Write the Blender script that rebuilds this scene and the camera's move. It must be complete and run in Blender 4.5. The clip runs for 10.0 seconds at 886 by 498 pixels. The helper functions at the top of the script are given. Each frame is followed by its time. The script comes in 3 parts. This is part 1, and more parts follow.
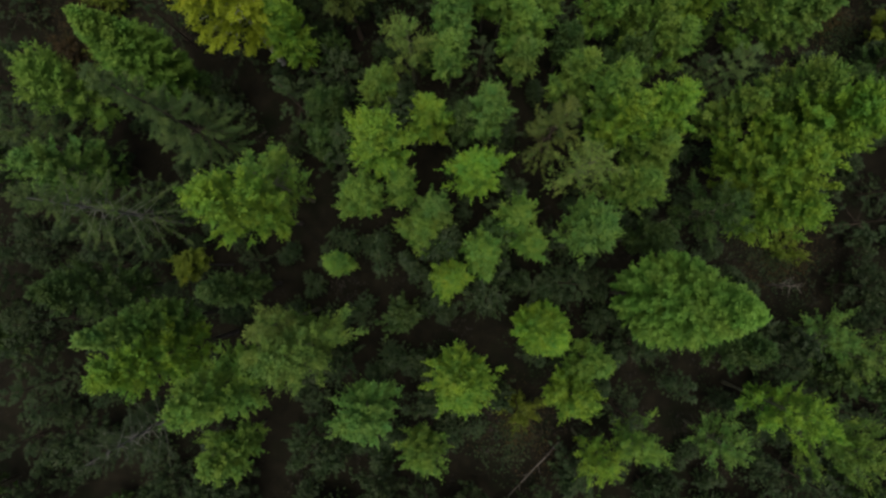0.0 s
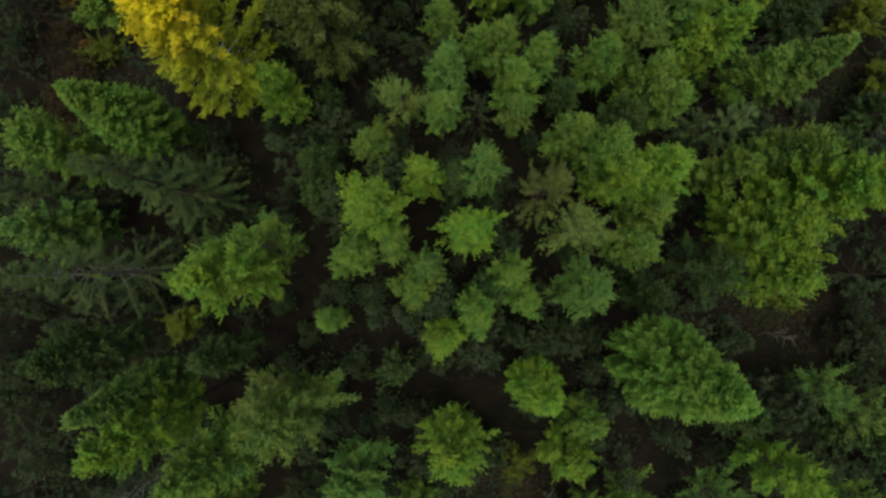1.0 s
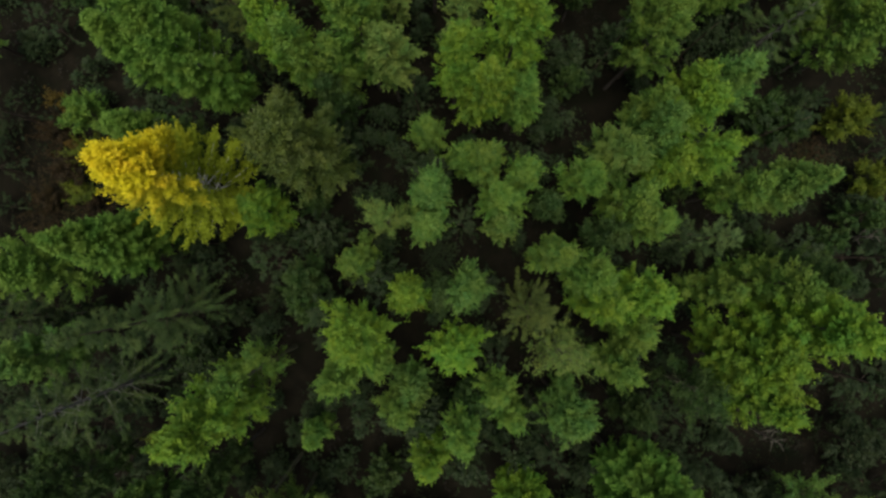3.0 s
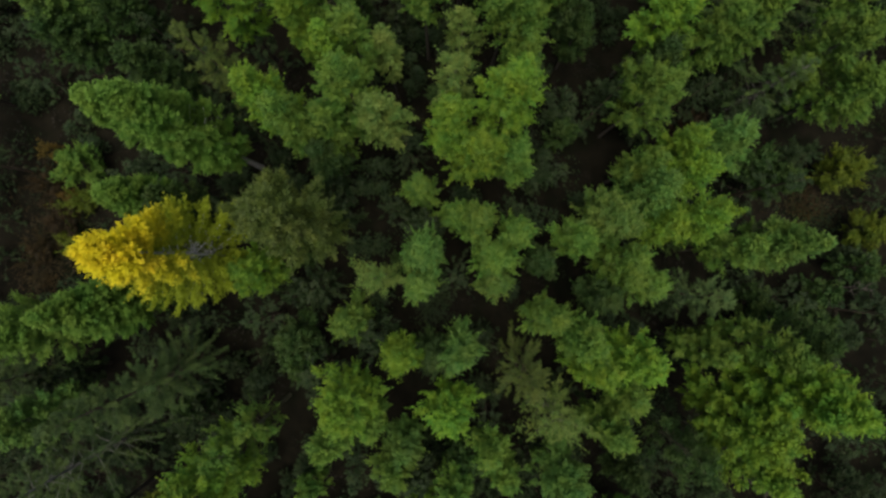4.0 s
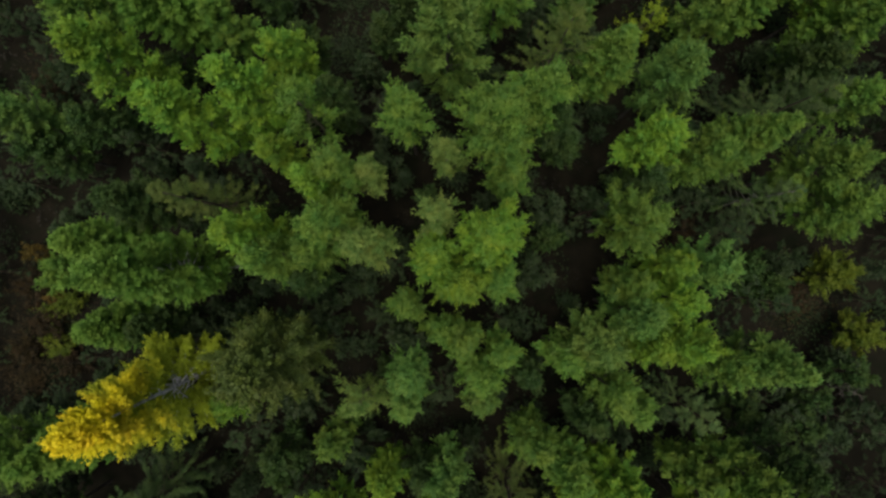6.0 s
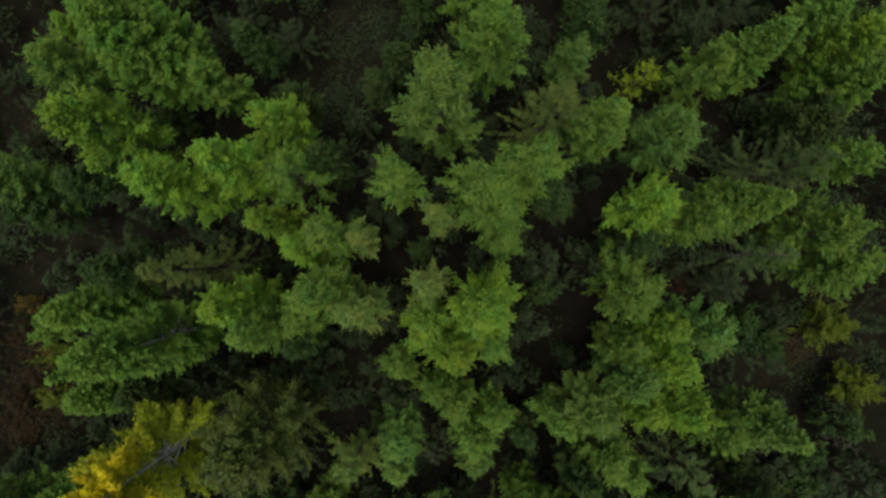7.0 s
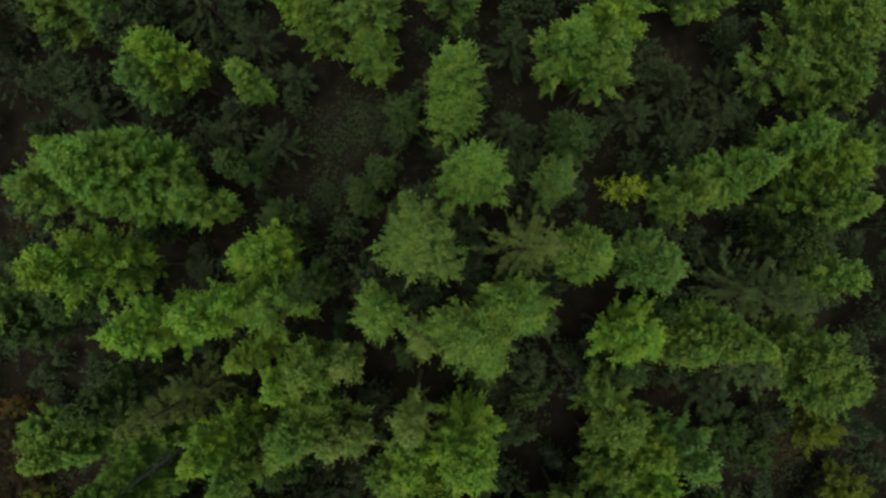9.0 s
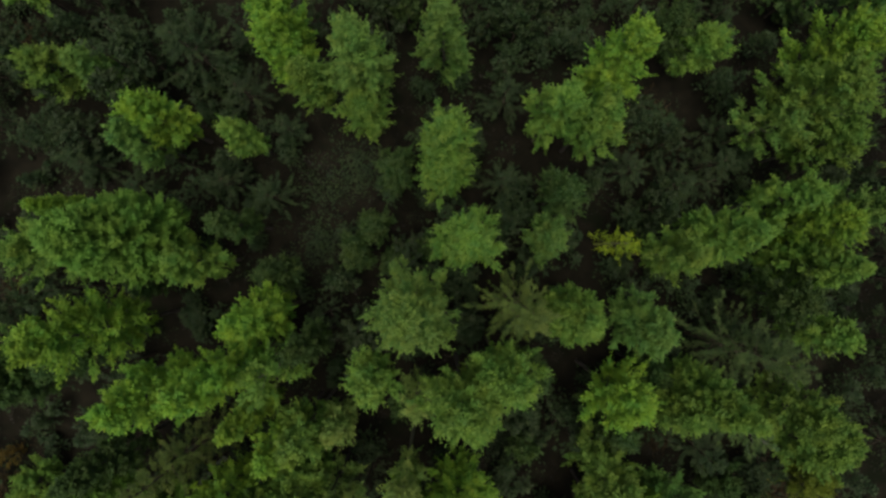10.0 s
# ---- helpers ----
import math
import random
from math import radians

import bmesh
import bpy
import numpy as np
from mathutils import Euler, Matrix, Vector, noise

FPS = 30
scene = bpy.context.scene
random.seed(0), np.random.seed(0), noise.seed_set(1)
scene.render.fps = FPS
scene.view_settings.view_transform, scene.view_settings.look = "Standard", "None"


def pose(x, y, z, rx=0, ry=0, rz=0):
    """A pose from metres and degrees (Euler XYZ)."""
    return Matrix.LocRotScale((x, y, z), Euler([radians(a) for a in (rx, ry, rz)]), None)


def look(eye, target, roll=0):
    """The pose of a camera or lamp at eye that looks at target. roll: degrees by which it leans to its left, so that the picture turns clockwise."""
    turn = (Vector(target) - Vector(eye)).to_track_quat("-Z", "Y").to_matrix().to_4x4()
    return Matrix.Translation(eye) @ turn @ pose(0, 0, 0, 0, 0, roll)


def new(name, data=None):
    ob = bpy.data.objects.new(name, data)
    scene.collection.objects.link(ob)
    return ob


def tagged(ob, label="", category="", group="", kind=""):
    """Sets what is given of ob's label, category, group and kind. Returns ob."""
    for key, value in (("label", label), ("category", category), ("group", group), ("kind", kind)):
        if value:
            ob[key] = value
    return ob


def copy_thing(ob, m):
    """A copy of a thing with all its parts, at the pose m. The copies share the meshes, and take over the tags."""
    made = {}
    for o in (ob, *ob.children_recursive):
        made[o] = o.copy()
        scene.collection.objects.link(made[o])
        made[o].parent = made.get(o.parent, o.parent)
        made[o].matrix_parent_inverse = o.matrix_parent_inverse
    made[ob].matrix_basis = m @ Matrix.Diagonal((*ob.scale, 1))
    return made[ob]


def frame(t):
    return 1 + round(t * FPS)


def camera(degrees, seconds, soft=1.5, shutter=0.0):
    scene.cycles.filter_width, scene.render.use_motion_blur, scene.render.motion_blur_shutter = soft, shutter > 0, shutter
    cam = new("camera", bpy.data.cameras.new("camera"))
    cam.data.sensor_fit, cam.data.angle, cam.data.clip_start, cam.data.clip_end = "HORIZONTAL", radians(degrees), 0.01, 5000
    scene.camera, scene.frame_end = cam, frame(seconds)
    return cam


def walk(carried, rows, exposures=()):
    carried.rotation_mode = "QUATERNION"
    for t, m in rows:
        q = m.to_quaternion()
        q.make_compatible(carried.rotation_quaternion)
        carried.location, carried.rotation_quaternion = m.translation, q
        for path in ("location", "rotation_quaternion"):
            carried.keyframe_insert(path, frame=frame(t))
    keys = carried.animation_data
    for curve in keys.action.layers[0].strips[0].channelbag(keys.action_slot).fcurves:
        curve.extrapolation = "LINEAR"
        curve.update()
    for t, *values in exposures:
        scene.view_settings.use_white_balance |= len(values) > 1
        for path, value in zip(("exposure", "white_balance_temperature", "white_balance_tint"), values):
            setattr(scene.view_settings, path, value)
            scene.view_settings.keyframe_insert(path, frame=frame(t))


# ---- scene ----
cam = camera(74.0, 10.0, soft=2.6)
METRES, EYE, TILT, LEAN, TURN = 40.0, 47.3, -88.63, 0.0, 0.0
ROWS = [
    (0.0, 0.0, 0.0000, 0.0, 0.000, 0.000, -0.0),
    (0.5, 0.0048, 0.0010, 0.0461, -0.015, -0.044, 0.07),
    (1.0, 0.0113, 0.0021, 0.0995, 0.015, -0.153, 0.09),
    (1.5, 0.0169, 0.0026, 0.145, 0.007, -0.167, 0.16),
    (2.0, 0.0242, 0.0033, 0.1987, 0.036, -0.262, 0.21),
    (2.5, 0.0293, 0.0042, 0.2442, 0.025, -0.350, 0.26),
    (3.0, 0.0363, 0.0054, 0.2982, 0.015, -0.440, 0.31),
    (3.5, 0.0419, 0.0065, 0.3465, 0.007, -0.531, 0.36),
    (4.0, 0.0494, 0.0078, 0.3998, 0.022, -0.604, 0.41),
    (4.5, 0.0555, 0.0093, 0.4475, 0.044, -0.720, 0.44),
    (5.0, 0.0618, 0.0120, 0.501, 0.044, -0.793, 0.5),
    (5.5, 0.0672, 0.0143, 0.5461, 0.007, -0.771, 0.56),
    (6.0, 0.0750, 0.0160, 0.5985, 0.012, -0.815, 0.61),
    (6.5, 0.0808, 0.0175, 0.6440, 0.017, -0.858, 0.65),
    (7.0, 0.0883, 0.0192, 0.6981, 0.022, -0.902, 0.69),
    (7.5, 0.0942, 0.0213, 0.744, -0.007, -0.953, 0.73),
    (8.0, 0.102, 0.0235, 0.7972, 0.007, -1.062, 0.8),
    (8.5, 0.1084, 0.0260, 0.843, 0.015, -1.121, 0.85),
    (9.0, 0.1155, 0.0286, 0.8949, 0.000, -1.193, 0.93),
    (9.5, 0.122, 0.0311, 0.9404, 0.022, -1.259, 0.97),
    (10.0, 0.129, 0.0339, 0.9912, 0.007, -1.288, 1.02),
]
walk(cam, [(t, pose(0, 0, EYE, TILT, LEAN, TURN) @ pose(METRES * x, METRES * y, METRES * z, 90 + pitch, roll, yaw)) for t, x, y, z, yaw, pitch, roll in ROWS],
     exposures=[(0.0, 0.95, 6800, 8), (10.0, 0.95, 6800, 8)])

# ---- sky and light: an overcast day ----
world = bpy.data.worlds.new("world")
scene.world = world
world.use_nodes = True
wn, wl = world.node_tree.nodes, world.node_tree.links
sky = wn.new("ShaderNodeTexSky")
sky.sky_type, sky.sun_disc = "NISHITA", False
sky.sun_elevation, sky.sun_rotation = radians(83), radians(200)
sky.air_density, sky.dust_density, sky.ozone_density = 1.0, 6.0, 1.0
wl.new(sky.outputs[0], wn["Background"].inputs[0])
wn["Background"].inputs[1].default_value = 0.07

lamp = bpy.data.lights.new("sun", "SUN")
lamp.energy, lamp.angle, lamp.color = 1.5, radians(45), (1.0, 0.97, 0.92)
sun = new("sun", lamp)
sun.matrix_world = look((0, 0, 100), (-12 * math.sin(radians(200)), -12 * math.cos(radians(200)), 0))


# ---- materials ----
def material(name):
    m = bpy.data.materials.new(name)
    m.use_nodes = True
    m.node_tree.nodes.clear()
    return m, m.node_tree.nodes, m.node_tree.links


def mix_colour(nodes, links, fac, a, b, blend="MIX"):
    n = nodes.new("ShaderNodeMix")
    n.data_type, n.blend_type = "RGBA", blend
    for socket, value in ((n.inputs[0], fac), (n.inputs[6], a), (n.inputs[7], b)):
        if hasattr(value, "links"):
            links.new(value, socket)
        elif isinstance(value, (int, float)):
            socket.default_value = value
        else:
            socket.default_value = (*value, 1)
    return n.outputs[2]


def noise_out(nodes, links, scale, detail=3.0, rough=0.55, spot=None):
    c = nodes.new("ShaderNodeTexCoord")
    n = nodes.new("ShaderNodeTexNoise")
    n.inputs["Scale"].default_value, n.inputs["Detail"].default_value = scale, detail
    n.inputs["Roughness"].default_value = rough
    links.new(spot or c.outputs["Object"], n.inputs["Vector"])
    return n.outputs["Fac"]


def ramp(nodes, links, source, low, high):
    n = nodes.new("ShaderNodeMapRange")
    n.inputs["From Min"].default_value, n.inputs["From Max"].default_value = low, high
    links.new(source, n.inputs["Value"])
    return n.outputs["Result"]


def leaf_material(name, deep, fresh, old, gloss=0.6, thin=0.40, below=None, turn=(0, 1)):
    """Leaves: each one its own shade between deep and fresh, some of them old; patches of the crown differ as a whole.
    below: the colour of leaves lower than the heights in turn, where a crown has turned from its top."""
    m, nodes, links = material(name)
    geo = nodes.new("ShaderNodeNewGeometry")
    info = nodes.new("ShaderNodeObjectInfo")
    each = geo.outputs["Random Per Island"]
    patch = ramp(nodes, links, noise_out(nodes, links, 1.1, 3.0, spot=geo.outputs["Position"]), 0.36, 0.64)
    c = mix_colour(nodes, links, patch, deep, fresh)
    c = mix_colour(nodes, links, ramp(nodes, links, each, 0.0, 2.6), c, fresh)
    c = mix_colour(nodes, links, ramp(nodes, links, each, 0.93, 1.06), c, old)
    tree_tone = nodes.new("ShaderNodeHueSaturation")
    links.new(c, tree_tone.inputs["Color"])
    val = nodes.new("ShaderNodeMapRange")
    val.inputs["To Min"].default_value, val.inputs["To Max"].default_value = 0.88, 1.12
    links.new(info.outputs["Random"], val.inputs["Value"])
    links.new(val.outputs["Result"], tree_tone.inputs["Value"])
    hue = nodes.new("ShaderNodeMapRange")
    hue.inputs["To Min"].default_value, hue.inputs["To Max"].default_value = 0.507, 0.519
    links.new(info.outputs["Random"], hue.inputs["Value"])
    drift = nodes.new("ShaderNodeMath")
    drift.operation = "MULTIPLY_ADD"
    links.new(ramp(nodes, links, noise_out(nodes, links, 0.55, 2.0, spot=geo.outputs["Position"]), 0.34, 0.66), drift.inputs[0])
    drift.inputs[1].default_value = -0.026
    links.new(hue.outputs["Result"], drift.inputs[2])
    links.new(drift.outputs[0], tree_tone.inputs["Hue"])
    c = tree_tone.outputs["Color"]
    if below:
        coord = nodes.new("ShaderNodeTexCoord")
        split = nodes.new("ShaderNodeSeparateXYZ")
        links.new(coord.outputs["Object"], split.inputs[0])
        wave = nodes.new("ShaderNodeMath")
        wave.operation = "MULTIPLY_ADD"
        links.new(noise_out(nodes, links, 0.7, 2.0), wave.inputs[0])
        wave.inputs[1].default_value = 5.0
        links.new(split.outputs[2], wave.inputs[2])
        c = mix_colour(nodes, links, ramp(nodes, links, wave.outputs[0], turn[0] + 2.5, turn[1] + 2.5), below, c)
    bsdf = nodes.new("ShaderNodeBsdfPrincipled")
    bsdf.inputs["Roughness"].default_value = gloss
    bsdf.inputs["Specular IOR Level"].default_value = 0.14
    links.new(c, bsdf.inputs["Base Color"])
    see = nodes.new("ShaderNodeBsdfTranslucent")
    links.new(c, see.inputs["Color"])
    both = nodes.new("ShaderNodeMixShader")
    both.inputs[0].default_value = thin
    links.new(bsdf.outputs[0], both.inputs[1])
    links.new(see.outputs[0], both.inputs[2])
    out = nodes.new("ShaderNodeOutputMaterial")
    links.new(both.outputs[0], out.inputs[0])
    return m


def rough_material(name, a, b, scale, c=None, scale_c=3.0, bump=0.5, rough=0.9, grain=30.0):
    m, nodes, links = material(name)
    col = mix_colour(nodes, links, ramp(nodes, links, noise_out(nodes, links, scale, 6.0, 0.65), 0.35, 0.65), a, b)
    if c:
        col = mix_colour(nodes, links, ramp(nodes, links, noise_out(nodes, links, scale_c, 4.0), 0.52, 0.68), col, c)
    bsdf = nodes.new("ShaderNodeBsdfPrincipled")
    bsdf.inputs["Roughness"].default_value = rough
    bsdf.inputs["Specular IOR Level"].default_value = 0.05
    links.new(col, bsdf.inputs["Base Color"])
    bp = nodes.new("ShaderNodeBump")
    bp.inputs["Strength"].default_value = bump
    bp.inputs["Distance"].default_value = 0.03
    links.new(noise_out(nodes, links, grain, 4.0), bp.inputs["Height"])
    links.new(bp.outputs[0], bsdf.inputs["Normal"])
    out = nodes.new("ShaderNodeOutputMaterial")
    links.new(bsdf.outputs[0], out.inputs[0])
    return m


LEAF = {
    "bright": leaf_material("leaf_bright", (0.066, 0.150, 0.021), (0.126, 0.228, 0.019), (0.18, 0.21, 0.025)),
    "mid": leaf_material("leaf_mid", (0.053, 0.116, 0.021), (0.102, 0.184, 0.025), (0.12, 0.17, 0.03)),
    "blue": leaf_material("leaf_blue", (0.046, 0.108, 0.024), (0.090, 0.172, 0.030), (0.09, 0.15, 0.035)),
    "cool": leaf_material("leaf_cool", (0.067, 0.141, 0.021), (0.108, 0.206, 0.029), (0.10, 0.17, 0.035)),
    "pale": leaf_material("leaf_pale", (0.052, 0.110, 0.023), (0.106, 0.184, 0.031), (0.13, 0.17, 0.04)),
    "straw": leaf_material("leaf_straw", (0.062, 0.114, 0.024), (0.128, 0.186, 0.038), (0.15, 0.17, 0.04)),
    # dull green for lower trees, with their neighbours' shade painted in
    "dull": leaf_material("leaf_dull_shaded", (0.019, 0.042, 0.010), (0.034, 0.066, 0.014), (0.06, 0.08, 0.018)),
    # understory leaves: the canopy's shade is put into this near-black colour
    "shade": leaf_material("leaf_shade_painted", (0.0095, 0.019, 0.006), (0.0165, 0.030, 0.0085), (0.03, 0.035, 0.010), thin=0.2),
    # dark spruce green, lowered further so the colour carries the gaps' shade
    "needle": leaf_material("needle_shade_dark", (0.008, 0.017, 0.005), (0.016, 0.030, 0.008), (0.025, 0.032, 0.010), thin=0.05),
    "olive": leaf_material("needle_olive", (0.024, 0.041, 0.007), (0.048, 0.072, 0.011), (0.07, 0.085, 0.02), thin=0.05),
    "silver": leaf_material("needle_silver", (0.028, 0.056, 0.016), (0.054, 0.098, 0.026), (0.07, 0.11, 0.03), thin=0.05),
    "sage": leaf_material("needle_sage", (0.018, 0.036, 0.009), (0.036, 0.064, 0.014), (0.06, 0.075, 0.02), thin=0.05),
    "gold": leaf_material("leaf_gold", (0.50, 0.415, 0.013), (0.66, 0.555, 0.020), (0.33, 0.30, 0.02), below=(0.190, 0.245, 0.016), turn=(15.5, 21.0)),
    "yellow": leaf_material("leaf_yellow", (0.118, 0.172, 0.011), (0.19, 0.268, 0.015), (0.20, 0.18, 0.02)),
    "ochre": leaf_material("leaf_ochre", (0.046, 0.070, 0.008), (0.090, 0.125, 0.011), (0.11, 0.10, 0.015)),
    "orange": leaf_material("leaf_orange", (0.016, 0.012, 0.005), (0.032, 0.022, 0.007), (0.05, 0.035, 0.010)),
    "amber": leaf_material("leaf_amber", (0.050, 0.038, 0.007), (0.100, 0.072, 0.011), (0.08, 0.045, 0.01)),
    # brown litter, darkened to the soil's level so its colour holds the shade
    "brown": leaf_material("leaf_brown_shaded", (0.007, 0.006, 0.004), (0.012, 0.010, 0.006), (0.012, 0.011, 0.006), thin=0.02),
}
GREY_BARK = rough_material("grey_bark", (0.34, 0.34, 0.33), (0.52, 0.52, 0.50), 4.0, (0.06, 0.055, 0.05), 9.0)
SPRUCE_GREY = rough_material("grey_spruce_bark", (0.09, 0.088, 0.078), (0.17, 0.165, 0.15), 5.0)
TWIG_GREY = rough_material("grey_green_twigs", (0.085, 0.09, 0.055), (0.15, 0.15, 0.10), 5.0)
BARK = rough_material("dark_bark", (0.045, 0.040, 0.034), (0.11, 0.10, 0.085), 4.0, (0.025, 0.022, 0.02), 9.0)
SPRUCE_BARK = rough_material("brown_bark", (0.040, 0.032, 0.024), (0.085, 0.068, 0.052), 6.0)
DEAD_WOOD = rough_material("dead_wood", (0.060, 0.055, 0.047), (0.11, 0.10, 0.088), 5.0, (0.07, 0.06, 0.05), 6.0)
# twig wood with the floor's shade mixed into its colour
LITTER = rough_material("shade_dark_twigs", (0.009, 0.008, 0.006), (0.018, 0.016, 0.012), 6.0)
# soil and moss far below their own tone: canopy shade is coloured in
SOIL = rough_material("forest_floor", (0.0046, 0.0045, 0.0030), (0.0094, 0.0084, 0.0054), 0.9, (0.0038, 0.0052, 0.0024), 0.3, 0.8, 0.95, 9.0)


# ---- ground: one sheet to the horizon ----
def ground_z(x, y):
    return 0.35 * math.sin(0.11 * x + 1.0) * math.cos(0.09 * y) + 0.18 * math.sin(0.31 * x - 0.23 * y)


def mesh_from(name, verts, quads, mat):
    """A mesh from an (n, 3) array of places and an (m, 3) or (m, 4) array of corners."""
    me = bpy.data.meshes.new(name)
    verts, quads = np.asarray(verts, dtype=np.float32), np.asarray(quads, dtype=np.int32)
    me.vertices.add(len(verts))
    me.vertices.foreach_set("co", verts.ravel())
    me.loops.add(quads.size)
    me.loops.foreach_set("vertex_index", quads.ravel())
    me.polygons.add(len(quads))
    me.polygons.foreach_set("loop_start", np.arange(0, quads.size, quads.shape[1], dtype=np.int32))
    me.update(calc_edges=True)
    me.materials.append(mat)
    return me


def axis(low, high, step):
    inner = list(np.arange(low, high + 0.01, step))
    outer = [60, 140, 320, 800, 2500]
    return np.array([low - o for o in reversed(outer)] + inner + [high + o for o in outer])


gx, gy = axis(-60, 66, 1.5), axis(-45, 90, 1.5)
ground_v = [(x, y, ground_z(x, y)) for y in gy for x in gx]
nx = len(gx)
ground_q = [(j * nx + i, j * nx + i + 1, (j + 1) * nx + i + 1, (j + 1) * nx + i) for j in range(len(gy) - 1) for i in range(nx - 1)]
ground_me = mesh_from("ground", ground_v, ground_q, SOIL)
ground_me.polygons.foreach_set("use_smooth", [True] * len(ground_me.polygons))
tagged(new("ground", ground_me), "brown forest floor with moss and litter, canopy shade in its colour", "ground", kind="structure")


# ---- trees ----
def tube(points, radii, sides=6):
    """A tapered, closed stick along points, as places and corners."""
    pts = [Vector(p) for p in points]
    verts, quads = [], []
    for i, p in enumerate(pts):
        way = (pts[min(i + 1, len(pts) - 1)] - pts[max(i - 1, 0)]).normalized()
        side = way.cross(Vector((0.31, 0.95, 0.05))).normalized()
        up = way.cross(side)
        for k in range(sides):
            a = 2 * math.pi * k / sides
            verts.append(p + radii[i] * (math.cos(a) * side + math.sin(a) * up))
    for i in range(len(pts) - 1):
        for k in range(sides):
            n = (k + 1) % sides
            quads.append((i * sides + k, i * sides + n, (i + 1) * sides + n, (i + 1) * sides + k))
    last = (len(pts) - 1) * sides
    for k in range(1, sides - 1, 2):
        n = min(k + 2, sides - 1)
        if n > k + 1:
            quads.append((last, last + k, last + k + 1, last + n))
    return verts, quads


def join(pieces):
    verts, quads = [], []
    for v, q in pieces:
        quads += [tuple(i + len(verts) for i in f) for f in q]
        verts += v
    return verts, quads


def unit(a):
    return a / np.maximum(np.linalg.norm(a, axis=1, keepdims=True), 1e-9)


# shape: rise of the branches at the crown's foot and top (degrees), roundness of the outline, width at the crown's foot,
# twig length, leaf length and width, twigs per metre of branch, spread of the reach
SHAPES = {
    "round": (6, 56, 0.66, 0.30, 0.40, 0.190, 0.125, 5.6, (0.74, 1.18)),
    "cone": (12, 54, 0.94, 0.50, 0.30, 0.185, 0.125, 6.4, (0.93, 1.06)),
    "dome": (12, 56, 0.70, 0.50, 0.28, 0.180, 0.120, 6.8, (0.94, 1.05)),
    "loose": (12, 54, 0.90, 0.50, 0.38, 0.180, 0.120, 7.8, (0.78, 1.12)),
    "spruce": (-14, 30, 0.85, 0.85, 0.27, 0.135, 0.042, 12.5, (0.62, 1.25)),
    "sparse": (12, 52, 0.55, 0.25, 0.50, 0.180, 0.095, 6.0, (0.62, 1.22)),
}


def crown_of(rng, h, foot, r, shape, fill=1.0, gap=None, leaf_scale=1.0):
    """Branches with twigs full of leaves between the heights foot and h. Returns leaf places and corners, and the branches' axes.
    gap: a side (degrees) on which the crown is open and shows its trunk."""
    rise0, rise1, power, skirt, twig, leaf_l, leaf_w, thick, spread = SHAPES[shape]
    leaf_l, leaf_w = leaf_l * leaf_scale, leaf_w * leaf_scale
    needled, dense = shape == "spruce", shape in ("cone", "dome")
    tall = h - foot
    nb = int((26 + 5.5 * tall) * (0.72 + 0.16 * r) * {"sparse": 0.75, "spruce": 0.74, "cone": 2.1, "dome": 2.3}.get(shape, 1.42) * (0.4 + 0.6 * fill))
    u = ((np.arange(nb) + rng.random(nb) * 0.9) / nb) ** (0.86 if not needled else 0.95)
    az = np.arange(nb) * 2.39996 + rng.normal(0, 0.30, nb)
    if needled:
        u = np.round(u * (nb / 8)) / (nb / 8) * 0.97 + rng.random(nb) * 0.02
        az = np.arange(nb) * 2 * math.pi / 8 + u * 9 + rng.normal(0, 0.26, nb)
    u = np.clip(u, 0, 0.995)
    outline = (1 - u) ** power * np.minimum(1, skirt + 1.5 * u)
    # a few heavy limbs push the outline out, with hollows between them
    ph = rng.random(4) * 6.28
    lobes = 1 + 0.17 * np.sin(2 * az + ph[0] + 2.5 * u) + 0.15 * np.sin(3 * az + ph[1] - 5 * u) + 0.10 * np.sin(5 * az + ph[2] + 9 * u)
    lobes = 1 + (lobes - 1) * {"cone": 0.20, "dome": 0.20, "loose": 0.6, "spruce": 0.45, "sparse": 1.3}.get(shape, 1.0)
    hollow = np.sin(2 * az + ph[3] - 7 * u) + np.sin(3 * az + ph[0] + 13 * u)
    reach = r * (1.08 if dense else 1.17) * outline * lobes * rng.uniform(*spread, nb) + 0.08
    keep = rng.random(nb) < np.where(u > 0.72, 0.98, np.clip(0.90 + 0.28 * hollow, 0.32, 1.0) if not dense else 0.97)
    if gap is not None:
        off = np.abs((az - radians(gap) + math.pi) % (2 * math.pi) - math.pi)
        keep &= ~((off < 0.48) & (u > 0.22) & (u < 0.82))
    u, az, reach = u[keep], az[keep], reach[keep]
    rise = np.radians(rise0 + (rise1 - rise0) * u ** 1.2 + rng.normal(0, 9 if not needled else 6, len(u)))
    length = reach / np.cos(rise)
    start = np.stack([np.zeros_like(u), np.zeros_like(u), foot + tall * u - length * np.sin(rise) * 0.8], 1)
    start[:, 2] = np.clip(start[:, 2], foot * 0.8, h * 0.975)
    way = np.stack([np.cos(az) * np.cos(rise), np.sin(az) * np.cos(rise), np.sin(rise)], 1)
    # twigs along each branch: a feathered spray that narrows to its tip
    count = np.maximum(4, 3 + length * thick * fill * np.clip(0.55 + 1.1 * u, 0.5, 1.0)).astype(int)
    b = np.repeat(np.arange(len(u)), count)
    s = 1 - 0.78 * rng.random(len(b)) ** (1.35 if not needled else 1.0)
    tip = rng.random(len(b)) < (0.22 if not needled else 0.14)
    s = np.where(tip, 0.97, s)
    curve = (0.16 if not needled else 0.07) * length[b] * s ** 2.2
    at = start[b] + way[b] * (length[b] * s)[:, None]
    at[:, 2] += curve
    across = unit(np.cross(way[b], np.array([0.0, 0.0, 1.0])))
